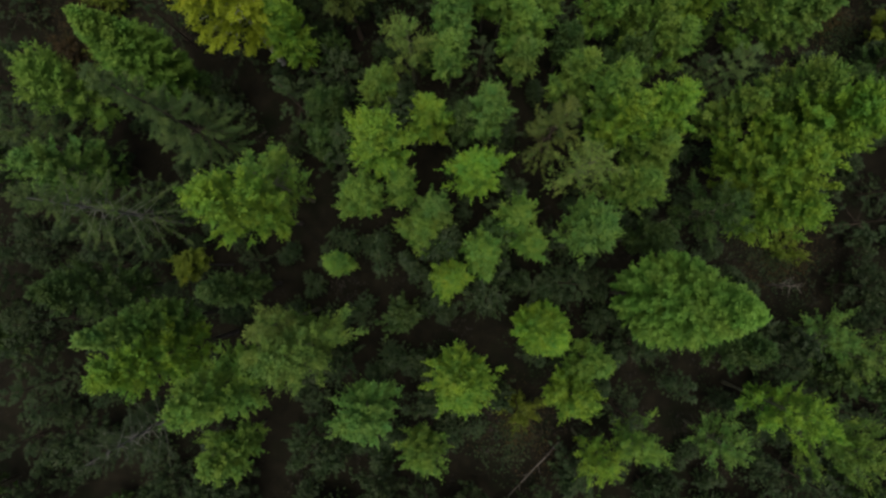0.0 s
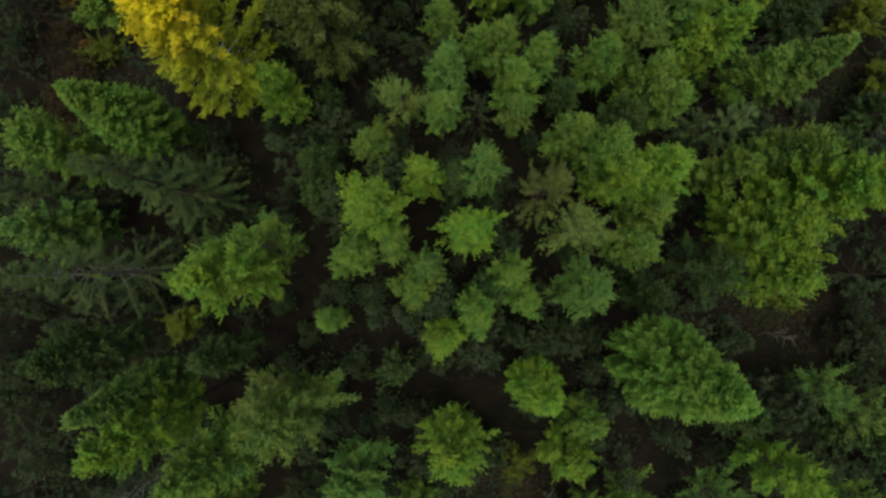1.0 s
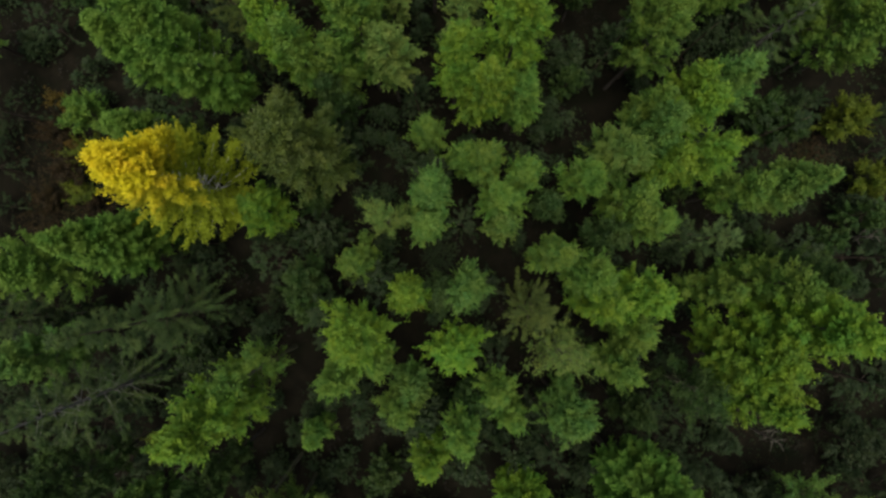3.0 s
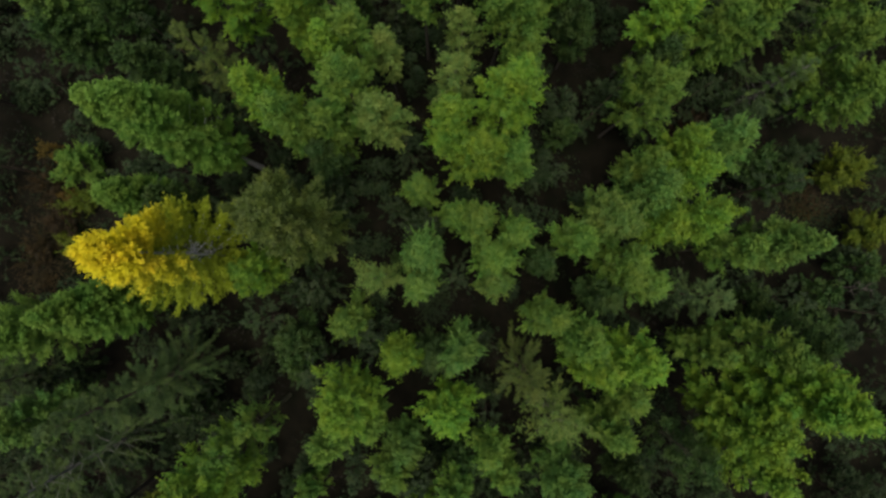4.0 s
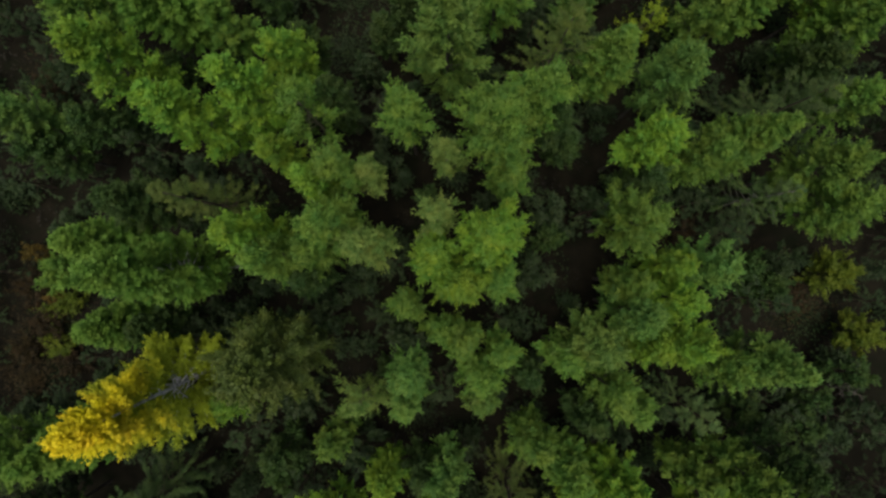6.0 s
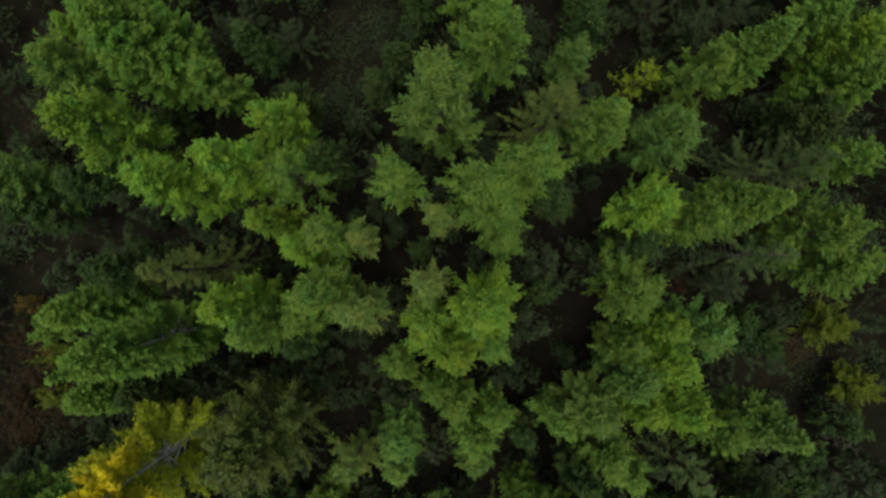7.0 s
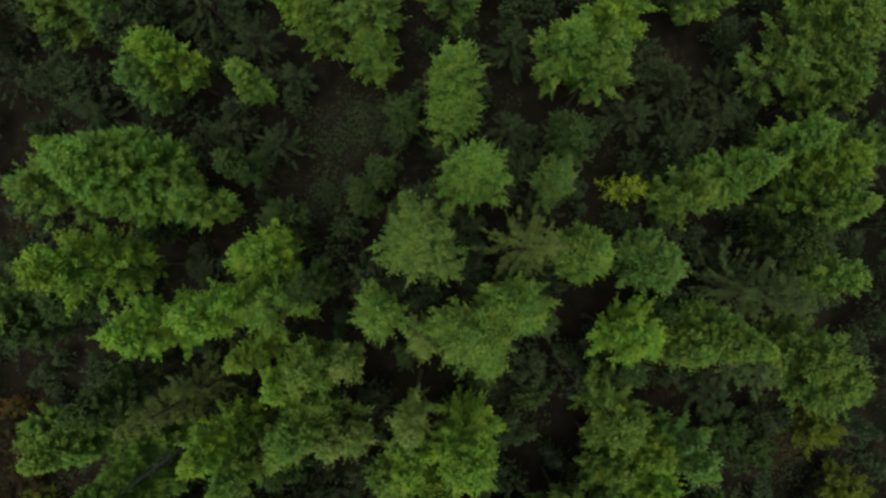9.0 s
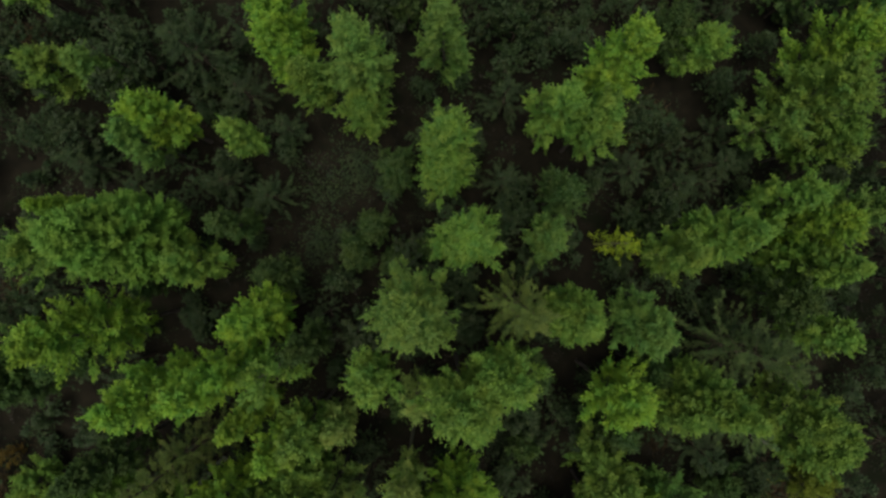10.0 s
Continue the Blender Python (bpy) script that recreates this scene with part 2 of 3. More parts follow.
    swing = rng.choice([-1.0, 1.0], len(b)) * rng.uniform(0.3, 1.0, len(b))
    if needled:
        tw = unit(way[b] * 0.85 + across * swing[:, None] * 0.75 + np.array([0, 0, -0.25]) * np.abs(swing)[:, None] + rng.normal(0, 0.20, (len(b), 3)))
    else:
        tw = unit(way[b] * 0.85 + across * swing[:, None] * 0.75 + np.array([0, 0, 0.20]) + rng.normal(0, 0.24, (len(b), 3)))
    tw = np.where(tip[:, None], unit(way[b] + np.array([0, 0, 0.25 if not needled else 0.0]) + rng.normal(0, 0.16, (len(b), 3))), tw)
    tl = np.where(tip, 1.45 if not needled else 1.0, 1.22 - 0.72 * s) * twig * rng.uniform(0.65, 1.35, len(b)) * np.clip(length[b] * 0.75 + 0.15, 0.35, 1.15)
    # leaves along each twig
    per = 9 if not needled else 13
    k = np.repeat(np.arange(len(b)), per)
    f = np.tile((np.arange(per) + 0.6) / per, len(b)) + rng.normal(0, 0.05, len(k))
    p = at[k] + tw[k] * (tl[k] * f)[:, None] + rng.normal(0, 1, (len(k), 3)) * (np.where(tip[k], 0.035, 0.10) if not needled else np.full(len(k), 0.035))[:, None]
    tx = unit(np.cross(tw[k], rng.normal(0, 1, (len(k), 3))))
    lw = tw[k] * 0.8 + tx * (0.6 if not needled else 0.45)
    lw[:, 2] = lw[:, 2] * 0.7 - 0.03
    lw = unit(lw)
    # leaves lie flat at the crown's top and hang outward on its flanks
    high = np.clip((p[:, 2] - foot) / tall, 0, 1)[:, None]
    radial = unit(p * np.array([1.0, 1.0, 0.0]))
    if needled:
        face = unit(np.array([0, 0, 1.0]) + across[k] * swing[k][:, None] * 0.4 + rng.normal(0, 0.30, (len(k), 3)))
    else:
        face = unit(np.array([0, 0, 1.0]) * (0.45 + 0.6 * high) + radial * (0.80 - 0.55 * high) + rng.normal(0, 0.11, (len(k), 3)))
    wide = unit(np.cross(lw, face))
    up = np.cross(wide, lw)
    size = (rng.uniform(0.65, 1.3, len(k)) * np.where(tip[k], 1.05 - 0.45 * f, 1.0))[:, None]
    ll, ww = leaf_l * size, leaf_w * size
    v = np.stack([p - wide * ww * 0.5, p + wide * ww * 0.5, p + lw * ll - up * ll * 0.10], 1).reshape(-1, 3)
    q = np.arange(len(v)).reshape(-1, 3)
    return v, q, (start, way, length, curve)


def stem_of(rng, h, foot, branches, thick, limbs, reach=0.92):
    """A tapered, slightly bent trunk with its limbs."""
    start, way, length, _ = branches
    bend = rng.normal(0, 0.05, 2)
    n = 7
    pts = [(bend[0] * math.sin(3 * i / n), bend[1] * math.sin(2.3 * i / n), -0.25 + (h * reach + 0.25) * i / (n - 1)) for i in range(n)]
    rad = [thick * (1.25 if i == 0 else 1.0) * (1 - 0.86 * i / (n - 1)) for i in range(n)]
    pieces = [tube(pts, rad, 7)]
    order = np.argsort(-length)[:limbs]
    for i in order:
        a, w, l = Vector(start[i]), Vector(way[i]), float(length[i]) * 0.93
        t = max(0.010, thick * 0.17 * min(1.0, l / 1.6))
        pieces.append(tube([a, a + w * l * 0.5, a + w * l + Vector((0, 0, 0.06 * l))], [t, t * 0.6, t * 0.2], 4))
    return join(pieces)


def part(name, verts, quads, mat, parent, label=""):
    ob = new(name, mesh_from(name, verts, quads, mat))
    ob.parent = parent
    return tagged(ob, label)


def tree(name, label, group, x, y, h, r, shape, tone, foot=0.30, fill=1.0, gap=None, limbs=14, bark=BARK, leaf_scale=1.0):
    rng = np.random.default_rng(abs(int(x * 131 + y * 7919 + h * 37)) + 11)
    top = new(name)
    top.empty_display_size = 0.5
    top.location = (x, y, ground_z(x, y))
    h = h - ground_z(x, y)
    v, q, branches = crown_of(rng, h, foot * h, r, shape, fill, gap, leaf_scale)
    part("crown", v, q, LEAF[tone], top)
    sv, sq = stem_of(rng, h, foot * h, branches, (0.04 + 0.0066 * h) * (1.0 if gap is None else 1.1), limbs)
    part("trunk", sv, sq, bark, top)
    return tagged(top, label, "tree", group)


WORDS = {"bright": "bright yellow-green", "mid": "mid-green", "blue": "cool bluish-green", "pale": "pale grey-green", "dull": "dull shade-darkened green",
         "needle": "dark green", "olive": "olive-green", "yellow": "yellowing", "gold": "golden-yellow", "orange": "rusty orange", "amber": "amber", "ochre": "yellowish-olive", "cool": "fresh bluish-green", "straw": "pale straw-green", "shade": "shade-darkened grey-green", "silver": "blue-green", "sage": "greyish-green"}


def size_word(h):
    return "tall" if h > 16 else "middling" if h > 10.5 else "young"


def birch(x, y, h, r, tone="mid", **more):
    return tree("birch_tree", f"{size_word(h)} {WORDS[tone]} birch with a rounded leafy crown", "broadleaf trees of the forest", x, y, h, r, "round", tone, **more)


def aspen(x, y, h, r, tone="mid", shape="cone", **more):
    tip = "pointed" if shape == "cone" else "blunt"
    return tree("aspen_tree", f"{size_word(h)} {WORDS[tone]} aspen with a {tip} dense crown", "broadleaf trees of the forest", x, y, h, r, shape, tone, **more)


def thin_birch(x, y, h, r, tone="pale", **more):
    return tree("birch_tree", f"{size_word(h)} thin {WORDS[tone]} birch with a sparse open crown", "broadleaf trees of the forest", x, y, h, r, "sparse", tone, limbs=44, bark=TWIG_GREY, **more)


def spruce(x, y, h, r, tone="needle", limbs=30, bark=SPRUCE_BARK, **more):
    return tree("spruce_tree", f"{size_word(h)} {WORDS[tone]} spruce with spreading needled branches", "conifers of the forest", x, y, h, r, "spruce", tone, foot=0.2, limbs=limbs, bark=bark, **more)


def pine(x, y, h, r, tone="olive", **more):
    return tree("pine_tree", f"{size_word(h)} {WORDS[tone]} pine with a broad dense crown", "conifers of the forest", x, y, h, r, "round", tone, bark=SPRUCE_BARK, **more)


# the stretch where the flight starts
thin_birch(-2.3, 14.6, 11.8, 1.4, "straw", leaf_scale=0.85)
birch(-4.2, 11.8, 11.0, 1.4, "mid")
birch(-3.9, 7.3, 16.6, 2.1, "bright")
birch(-0.8, 9.6, 12.3, 1.4, "bright")
birch(2.9, 10.0, 13.0, 1.6, "blue")
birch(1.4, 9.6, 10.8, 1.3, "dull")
birch(2.25, 6.0, 12.6, 1.9, "bright")
birch(-5.3, 4.4, 12.9, 1.5, "mid")
birch(-2.8, 5.2, 11.8, 1.2, "mid")
birch(-0.7, 3.5, 10.8, 1.4, "blue")
birch(-1.3, 2.2, 11.6, 1.5, "mid")
birch(5.0, 3.1, 10.6, 1.3, "mid")
birch(5.9, 1.4, 10.2, 1.1, "mid")
birch(2.6, 0.6, 12.4, 1.3, "mid")
birch(0.45, -1.1, 12.0, 1.3, "bright")
birch(-7.3, 0.0, 9.4, 0.8, "mid")
birch(9.3, 2.3, 14.2, 2.0, "blue")
thin_birch(8.9, 6.0, 14.4, 1.9, "straw", fill=0.9, leaf_scale=0.75)
birch(8.65, 12.1, 13.5, 1.4, "mid")
birch(10.6, 10.7, 14.8, 1.6, "mid")
birch(11.4, 9.2, 14.6, 1.6, "bright")
birch(13.8, 9.6, 15.0, 1.8, "bright")
birch(13.6, 7.2, 12.8, 1.5, "mid")
birch(12.5, 5.0, 13.3, 1.5, "mid")
birch(14.0, 1.8, 11.5, 1.2, "dull")
spruce(7.0, 8.5, 16.6, 2.0, "olive")
birch(0.5, 14.2, 11.0, 1.3, "pale")
birch(0.7, 16.4, 12.8, 1.5, "blue")
birch(3.0, 18.8, 10.0, 1.2, "mid")
birch(4.3, 18.4, 12.0, 1.3, "mid")
birch(6.8, 17.6, 11.7, 1.3, "mid")
birch(5.3, 15.9, 11.3, 1.5, "mid")
birch(5.5, 14.2, 9.8, 1.2, "pale")
birch(8.8, 15.6, 8.8, 1.1, "dull")
birch(-11.4, 3.2, 20.6, 2.35, "bright", foot=0.3)
thin_birch(-10.4, 5.0, 16.6, 1.9, "mid")
aspen(-19.2, 13.0, 17.4, 2.4, "cool", foot=0.3, fill=1.5)
birch(22.4, 8.0, 19.0, 2.8, "bright", fill=1.5)
birch(21.3, 10.3, 16.2, 1.9, "mid")
birch(20.0, 5.8, 16.4, 2.9, "bright", fill=1.3)
birch(18.9, 9.9, 12.9, 1.4, "mid")
birch(20.8, 3.1, 15.2, 1.8, "bright")
thin_birch(17.4, 3.4, 13.4, 2.0, "dull")
birch(24.4, 10.6, 14.0, 1.6, "dull")
aspen(13.5, -2.25, 22.4, 3.3, "cool", foot=0.3, fill=1.5)
birch(18.0, -5.0, 15.0, 1.5, "dull")
aspen(6.9, -4.6, 12.8, 2.1, "bright", foot=0.15, fill=1.2)
birch(1.1, -7.3, 15.7, 2.3, "bright")
birch(8.7, -8.9, 11.2, 1.6, "bright")
birch(9.9, -6.6, 10.8, 1.4, "mid")
birch(-5.0, -9.5, 14.2, 2.0, "blue")
birch(-1.4, -12.9, 9.5, 1.6, "mid")
thin_birch(-8.8, -5.3, 17.2, 2.8, "pale", fill=1.4, foot=0.2)
thin_birch(-10.0, -3.7, 16.5, 1.1, "straw", foot=0.45)
birch(-16.5, -5.5, 19.5, 1.9, "bright")
birch(-12.8, -7.3, 19.0, 2.3, "mid")
aspen(-17.9, -3.8, 18.6, 1.7, "blue")
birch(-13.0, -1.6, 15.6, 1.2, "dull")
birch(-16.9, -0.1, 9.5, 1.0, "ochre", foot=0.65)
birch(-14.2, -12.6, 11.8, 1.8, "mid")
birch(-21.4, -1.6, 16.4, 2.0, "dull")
spruce(-20.8, 3.3, 20.0, 2.9, "sage", fill=1.0, limbs=60, bark=SPRUCE_GREY)
spruce(-20.2, -11.5, 15.0, 2.7, "needle", fill=0.7, limbs=60, bark=SPRUCE_GREY)
thin_birch(22.4, -9.5, 12.6, 2.2, "bright", fill=1.3)
thin_birch(25.2, -11.5, 13.2, 2.3, "mid", fill=1.3)
thin_birch(19.2, -12.5, 9.0, 2.0, "blue")
thin_birch(10.3, -13.2, 10.4, 1.5, "bright")
thin_birch(13.2, -12.2, 10.0, 1.6, "mid")
birch(-8.0, 10.7, 10.2, 1.5, "dull")
spruce(-26.2, 8.2, 15.0, 2.3, "sage")
birch(-24.6, 11.4, 13.4, 2.6, "cool")
birch(-24.0, 6.0, 14.2, 2.2, "blue")
spruce(-15.7, 8.4, 22.4, 2.3, "sage", fill=1.5)
thin_birch(27.2, -5.2, 8.0, 2.0, "blue")
thin_birch(29.6, -6.6, 8.5, 1.9, "pale")

# round the golden tree
tree("aspen_tree", "tall golden-yellow autumn aspen with a grey trunk showing", "broadleaf trees of the forest", -13.0, 16.3, 23.2, 3.5, "loose", "gold", foot=0.32, fill=1.3, gap=15, limbs=40, bark=GREY_BARK)
birch(-10.2, 15.2, 13.0, 1.6, "bright")
pine(-6.6, 18.2, 20.8, 3.0, "olive", fill=1.4, leaf_scale=0.9)
birch(13.4, 15.5, 14.0, 1.7, "mid")
birch(14.7, 14.2, 13.0, 1.5, "mid")
birch(12.3, 13.4, 12.0, 1.3, "dull")
birch(12.3, 18.3, 14.4, 2.0, "pale")
birch(10.9, 17.3, 12.0, 1.4, "mid")
birch(18.0, 18.3, 14.3, 1.7, "bright")
birch(16.2, 18.1, 12.6, 1.5, "bright")
aspen(24.0, 16.7, 14.0, 2.0, "pale")
birch(21.0, 16.4, 12.4, 1.5, "mid")
spruce(19.6, 13.2, 11.8, 2.0, "silver")
birch(15.1, 20.2, 14.3, 1.7, "blue")
birch(17.2, 21.1, 14.8, 1.6, "bright")
birch(19.5, 23.0, 14.0, 1.8, "blue")
birch(17.3, 23.1, 13.2, 1.3, "bright")
birch(15.1, 21.9, 12.4, 1.3, "mid")
birch(2.4, 23.9, 17.2, 1.6, "bright")
birch(5.7, 24.9, 19.6, 2.2, "bright")
birch(4.0, 22.2, 16.3, 1.6, "bright")
birch(6.5, 22.4, 13.2, 1.5, "mid")
birch(0.5, 20.5, 9.8, 1.2, "mid")
aspen(-17.4, 24.9, 16.4, 1.8, "cool", "dome")
aspen(-12.6, 23.3, 22.2, 2.15, "cool", "dome", foot=0.3, fill=1.3, gap=25, limbs=30, bark=GREY_BARK)
birch(-8.3, 25.2, 18.2, 1.6, "bright")
birch(-6.8, 23.9, 18.4, 1.4, "mid")
birch(-5.2, 24.2, 14.4, 1.5, "mid")
birch(-5.6, 22.5, 13.0, 1.3, "dull")
birch(-3.6, 25.8, 18.0, 1.8, "mid")
birch(-2.0, 24.8, 14.6, 1.8, "straw", foot=0.42)
birch(-6.7, 30.0, 16.3, 0.9, "bright")
birch(-3.3, 29.1, 16.2, 1.6, "mid", foot=0.45)
birch(-4.7, 28.4, 16.4, 1.1, "bright", foot=0.45)
birch(-1.6, 29.0, 13.4, 1.1, "straw", foot=0.45)
aspen(-17.2, 19.8, 14.8, 1.8, "cool", "dome")
birch(-15.3, 19.7, 13.0, 1.5, "dull")
birch(26.0, 21.5, 7.0, 1.6, "dull")
birch(31.8, 22.3, 5.4, 1.8, "ochre", foot=0.2)
birch(34.0, 17.8, 4.8, 1.7, "ochre", foot=0.2)
birch(24.6, 22.7, 6.6, 1.5, "dull")
birch(-25.4, 23.1, 5.0, 1.6, "mid", foot=0.2)

# the middle of the flight
thin_birch(2.7, 26.2, 17.0, 1.2, "straw", foot=0.45)
thin_birch(3.3, 30.3, 13.2, 1.2, "straw")
birch(0.9, 32.2, 16.0, 1.6, "mid", foot=0.52)
birch(3.4, 36.2, 21.0, 2.7, "pale", foot=0.25)
birch(6.0, 31.3, 19.3, 2.3, "mid", foot=0.5)
birch(6.9, 30.3, 15.0, 1.5, "mid", foot=0.5)
birch(8.5, 32.6, 18.9, 1.9, "mid", foot=0.45)
birch(9.7, 32.1, 15.0, 1.6, "dull")
birch(7.3, 29.0, 13.0, 1.4, "mid")
birch(11.2, 31.2, 10.4, 1.1, "dull")
aspen(13.0, 35.5, 16.8, 2.0, "mid", foot=0.45)
birch(17.2, 34.8, 15.3, 1.9, "blue")
birch(15.7, 30.6, 15.2, 2.0, "bright", foot=0.48)
birch(15.7, 28.4, 13.0, 1.5, "dull")
birch(14.7, 25.7, 15.3, 2.2, "mid", foot=0.42)
aspen(20.9, 30.5, 18.0, 2.1, "mid")
birch(19.0, 29.8, 15.0, 1.6, "mid")
birch(18.9, 31.2, 10.4, 1.4, "dull")
birch(27.5, 36.2, 11.6, 2.2, "dull")
birch(27.0, 29.2, 14.2, 2.3, "mid")
birch(28.4, 26.7, 12.4, 2.0, "mid")
spruce(24.5, 27.6, 12.4, 2.3, "sage", limbs=60, bark=SPRUCE_GREY)
spruce(22.8, 25.4, 9.5, 2.0, "needle")
birch(30.2, 26.9, 11.2, 1.7, "mid")
birch(-23.2, 31.2, 10.8, 2.0, "dull")
birch(-23.6, 32.8, 12.2, 2.3, "blue")
birch(-19.8, 33.0, 11.3, 1.6, "dull")
spruce(-11.0, 27.3, 19.8, 1.9, "olive")
birch(-15.4, 27.3, 16.0, 1.6, "dull")
birch(-11.3, 31.9, 19.2, 2.1, "bright")
birch(-7.5, 32.8, 20.6, 1.7, "bright")
thin_birch(-5.2, 32.7, 16.4, 1.9, "mid")
birch(-3.7, 33.8, 14.2, 1.2, "dull")
birch(-6.2, 35.7, 15.9, 1.9, "bright")
birch(-15.9, 35.3, 18.2, 2.5, "bright")
aspen(-14.2, 40.7, 18.6, 3.3, "cool", "dome", foot=0.25, fill=1.4)
birch(-11.0, 39.2, 12.6, 1.7, "mid")
birch(-8.5, 41.6, 12.4, 1.1, "dull")
birch(-20.2, 40.1, 13.2, 2.2, "mid")
aspen(-20.3, 42.9, 11.0, 1.1, "bright")
birch(-6.0, 38.3, 10.6, 1.3, "dull")
spruce(24.3, 32.8, 16.8, 2.9, "sage")
birch(29.9, 33.8, 11.6, 1.6, "mid")

# where the flight ends
birch(0.5, 41.4, 9.0, 1.2, "dull")
birch(-1.0, 39.6, 8.2, 1.3, "dull")
birch(6.6, 40.2, 18.2, 2.1, "mid")
birch(12.0, 40.3, 12.0, 1.4, "blue")
thin_birch(17.2, 39.9, 9.0, 1.3, "yellow", fill=0.7, leaf_scale=0.7)
spruce(9.8, 36.0, 19.4, 2.5, "olive")
birch(20.0, 39.1, 13.6, 1.6, "mid")
aspen(22.8, 40.3, 15.4, 2.1, "mid")
birch(27.4, 42.6, 12.9, 1.8, "mid")
birch(28.8, 40.8, 13.8, 1.6, "bright")
birch(31.0, 41.8, 13.4, 1.7, "blue")
aspen(29.1, 38.2, 14.0, 2.6, "mid", foot=0.15)
birch(13.2, 43.2, 11.0, 1.69, "dull")
birch(5.3, 44.8, 12.6, 1.92, "mid")
birch(-21.4, 52.5, 9.4, 2.0, "mid")
birch(-18.6, 52.5, 9.4, 1.5, "blue")
birch(-13.2, 48.6, 12.6, 1.8, "bright")
birch(-14.8, 47.3, 11.4, 1.4, "blue")
birch(-8.4, 47.6, 10.0, 1.25, "mid")
spruce(-12.2, 54.0, 10.0, 2.9, "needle")
birch(-4.5, 52.4, 15.0, 1.8, "bright")
birch(-4.9, 54.6, 14.6, 1.6, "bright")
birch(-3.2, 50.6, 13.0, 1.4, "mid")
birch(0.3, 51.2, 16.2, 2.4, "pale")
birch(0.1, 48.9, 11.0, 1.6, "mid")
birch(5.4, 53.4, 13.4, 2.0, "blue", foot=0.15)
birch(5.4, 46.3, 15.3, 2.26, "mid")
birch(15.5, 50.3, 18.2, 1.8, "bright")
birch(12.5, 48.3, 14.3, 1.92, "mid")
birch(14.7, 47.4, 14.6, 2.15, "mid")
birch(23.4, 53.6, 8.0, 2.03, "mid")
birch(21.2, 54.6, 8.4, 2.03, "dull")
birch(30.8, 52.2, 12.6, 2.6, "bright")
birch(28.8, 48.8, 14.4, 2.9, "mid")
thin_birch(27.2, 47.6, 11.0, 2.0, "pale")
birch(30.6, 46.2, 11.4, 1.8, "mid")
birch(2.0, 45.2, 9.0, 1.58, "dull")

# dark young spruces in the hollow at the end, shade deepening their needle colour
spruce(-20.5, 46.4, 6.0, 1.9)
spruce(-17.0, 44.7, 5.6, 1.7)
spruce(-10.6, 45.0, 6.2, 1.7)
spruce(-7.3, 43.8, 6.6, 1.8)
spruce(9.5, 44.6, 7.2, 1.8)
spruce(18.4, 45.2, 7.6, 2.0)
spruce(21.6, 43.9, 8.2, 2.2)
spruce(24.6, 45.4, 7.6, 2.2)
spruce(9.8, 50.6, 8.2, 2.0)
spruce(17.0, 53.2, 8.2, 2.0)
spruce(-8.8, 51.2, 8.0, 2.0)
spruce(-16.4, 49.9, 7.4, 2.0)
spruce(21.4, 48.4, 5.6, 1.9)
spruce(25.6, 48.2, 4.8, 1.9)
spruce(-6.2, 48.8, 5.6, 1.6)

# autumn shrubs in the clearings
def shrub(x, y, h, r, tone, **more):
    return tree("shrub", f"low {WORDS[tone]} autumn shrub on the forest floor", "shrubs of the forest floor", x, y, h, r, "sparse", tone, foot=0.12, limbs=18, **more)


shrub(5.9, -11.2, 4.2, 1.7, "ochre")
shrub(-27.8, 19.2, 2.2, 1.5, "orange")
shrub(-28.8, 22.0, 2.6, 1.6, "orange")
shrub(-26.8, 17.0, 2.0, 1.2, "ochre")
shrub(-28.6, 24.4, 2.6, 0.8, "amber", fill=0.6)
shrub(-27.2, 20.9, 2.2, 0.7, "amber", fill=0.5)
shrub(-29.5, 16.8, 2.0, 1.5, "orange")
shrub(-25.8, 15.8, 2.2, 1.3, "orange")
shrub(-27.5, 37.5, 2.4, 1.3, "orange")
shrub(-25.5, 56.0, 3.0, 1.5, "orange")
shrub(27.0, 1.2, 1.6, 1.7, "ochre")
shrub(-26.0, 20.6, 2.4, 1.3, "ochre")
shrub(20.8, 25.6, 4.0, 1.4, "orange")


# ---- low trees under the canopy, and the forest that goes on all round ----
stems = [(o.location.x, o.location.y) for o in scene.objects if o.type == "EMPTY"]
pick = np.random.default_rng(5)


def scatter(count, x0, x1, y0, y1, clear, skip=None):
    found = []
    for _ in range(count * 40):
        if len(found) == count:
            break
        x, y = pick.uniform(x0, x1), pick.uniform(y0, y1)
        if skip and skip(x, y):
            continue
        if all((x - a) ** 2 + (y - b) ** 2 > clear * clear for a, b in stems):
            found.append((x, y))
            stems.append((x, y))
    return found


def spread(places, kinds, name, label, group, low, high):
    """Builds one tree of each kind, then sets turned and scaled copies of them on the other places."""
    first = []
    for n, (x, y) in enumerate(places):
        if n < len(kinds):
            hh, rr, shape, tone, foot, fill, big = kinds[n]
            first.append(tree(name, label[shape], group, x, y, hh, rr, shape, tone, foot=foot, fill=fill, limbs=8, leaf_scale=big, bark=SPRUCE_BARK))
            continue
        k = pick.uniform(low, high)
        m = Matrix.Translation((x, y, ground_z(x, y))) @ Matrix.Rotation(pick.uniform(0, 6.28), 4, "Z") @ Matrix.Diagonal((k * pick.uniform(0.85, 1.2), k, k * pick.uniform(0.85, 1.1), 1))
        copy_thing(first[n % len(kinds)], m)


# the open spots of the forest floor: place and radius
OPEN = ((27.0, 0.5, 4.0), (5.5, -13.5, 4.0), (-27.5, 19.0, 5.0), (32.0, 19.5, 3.0), (-4.6, 44.4, 3.6), (-4.4, 40.5, 1.8), (-1.4, 46.3, 2.2), (1.2, 12.2, 1.2), (9.0, 24.5, 1.6))


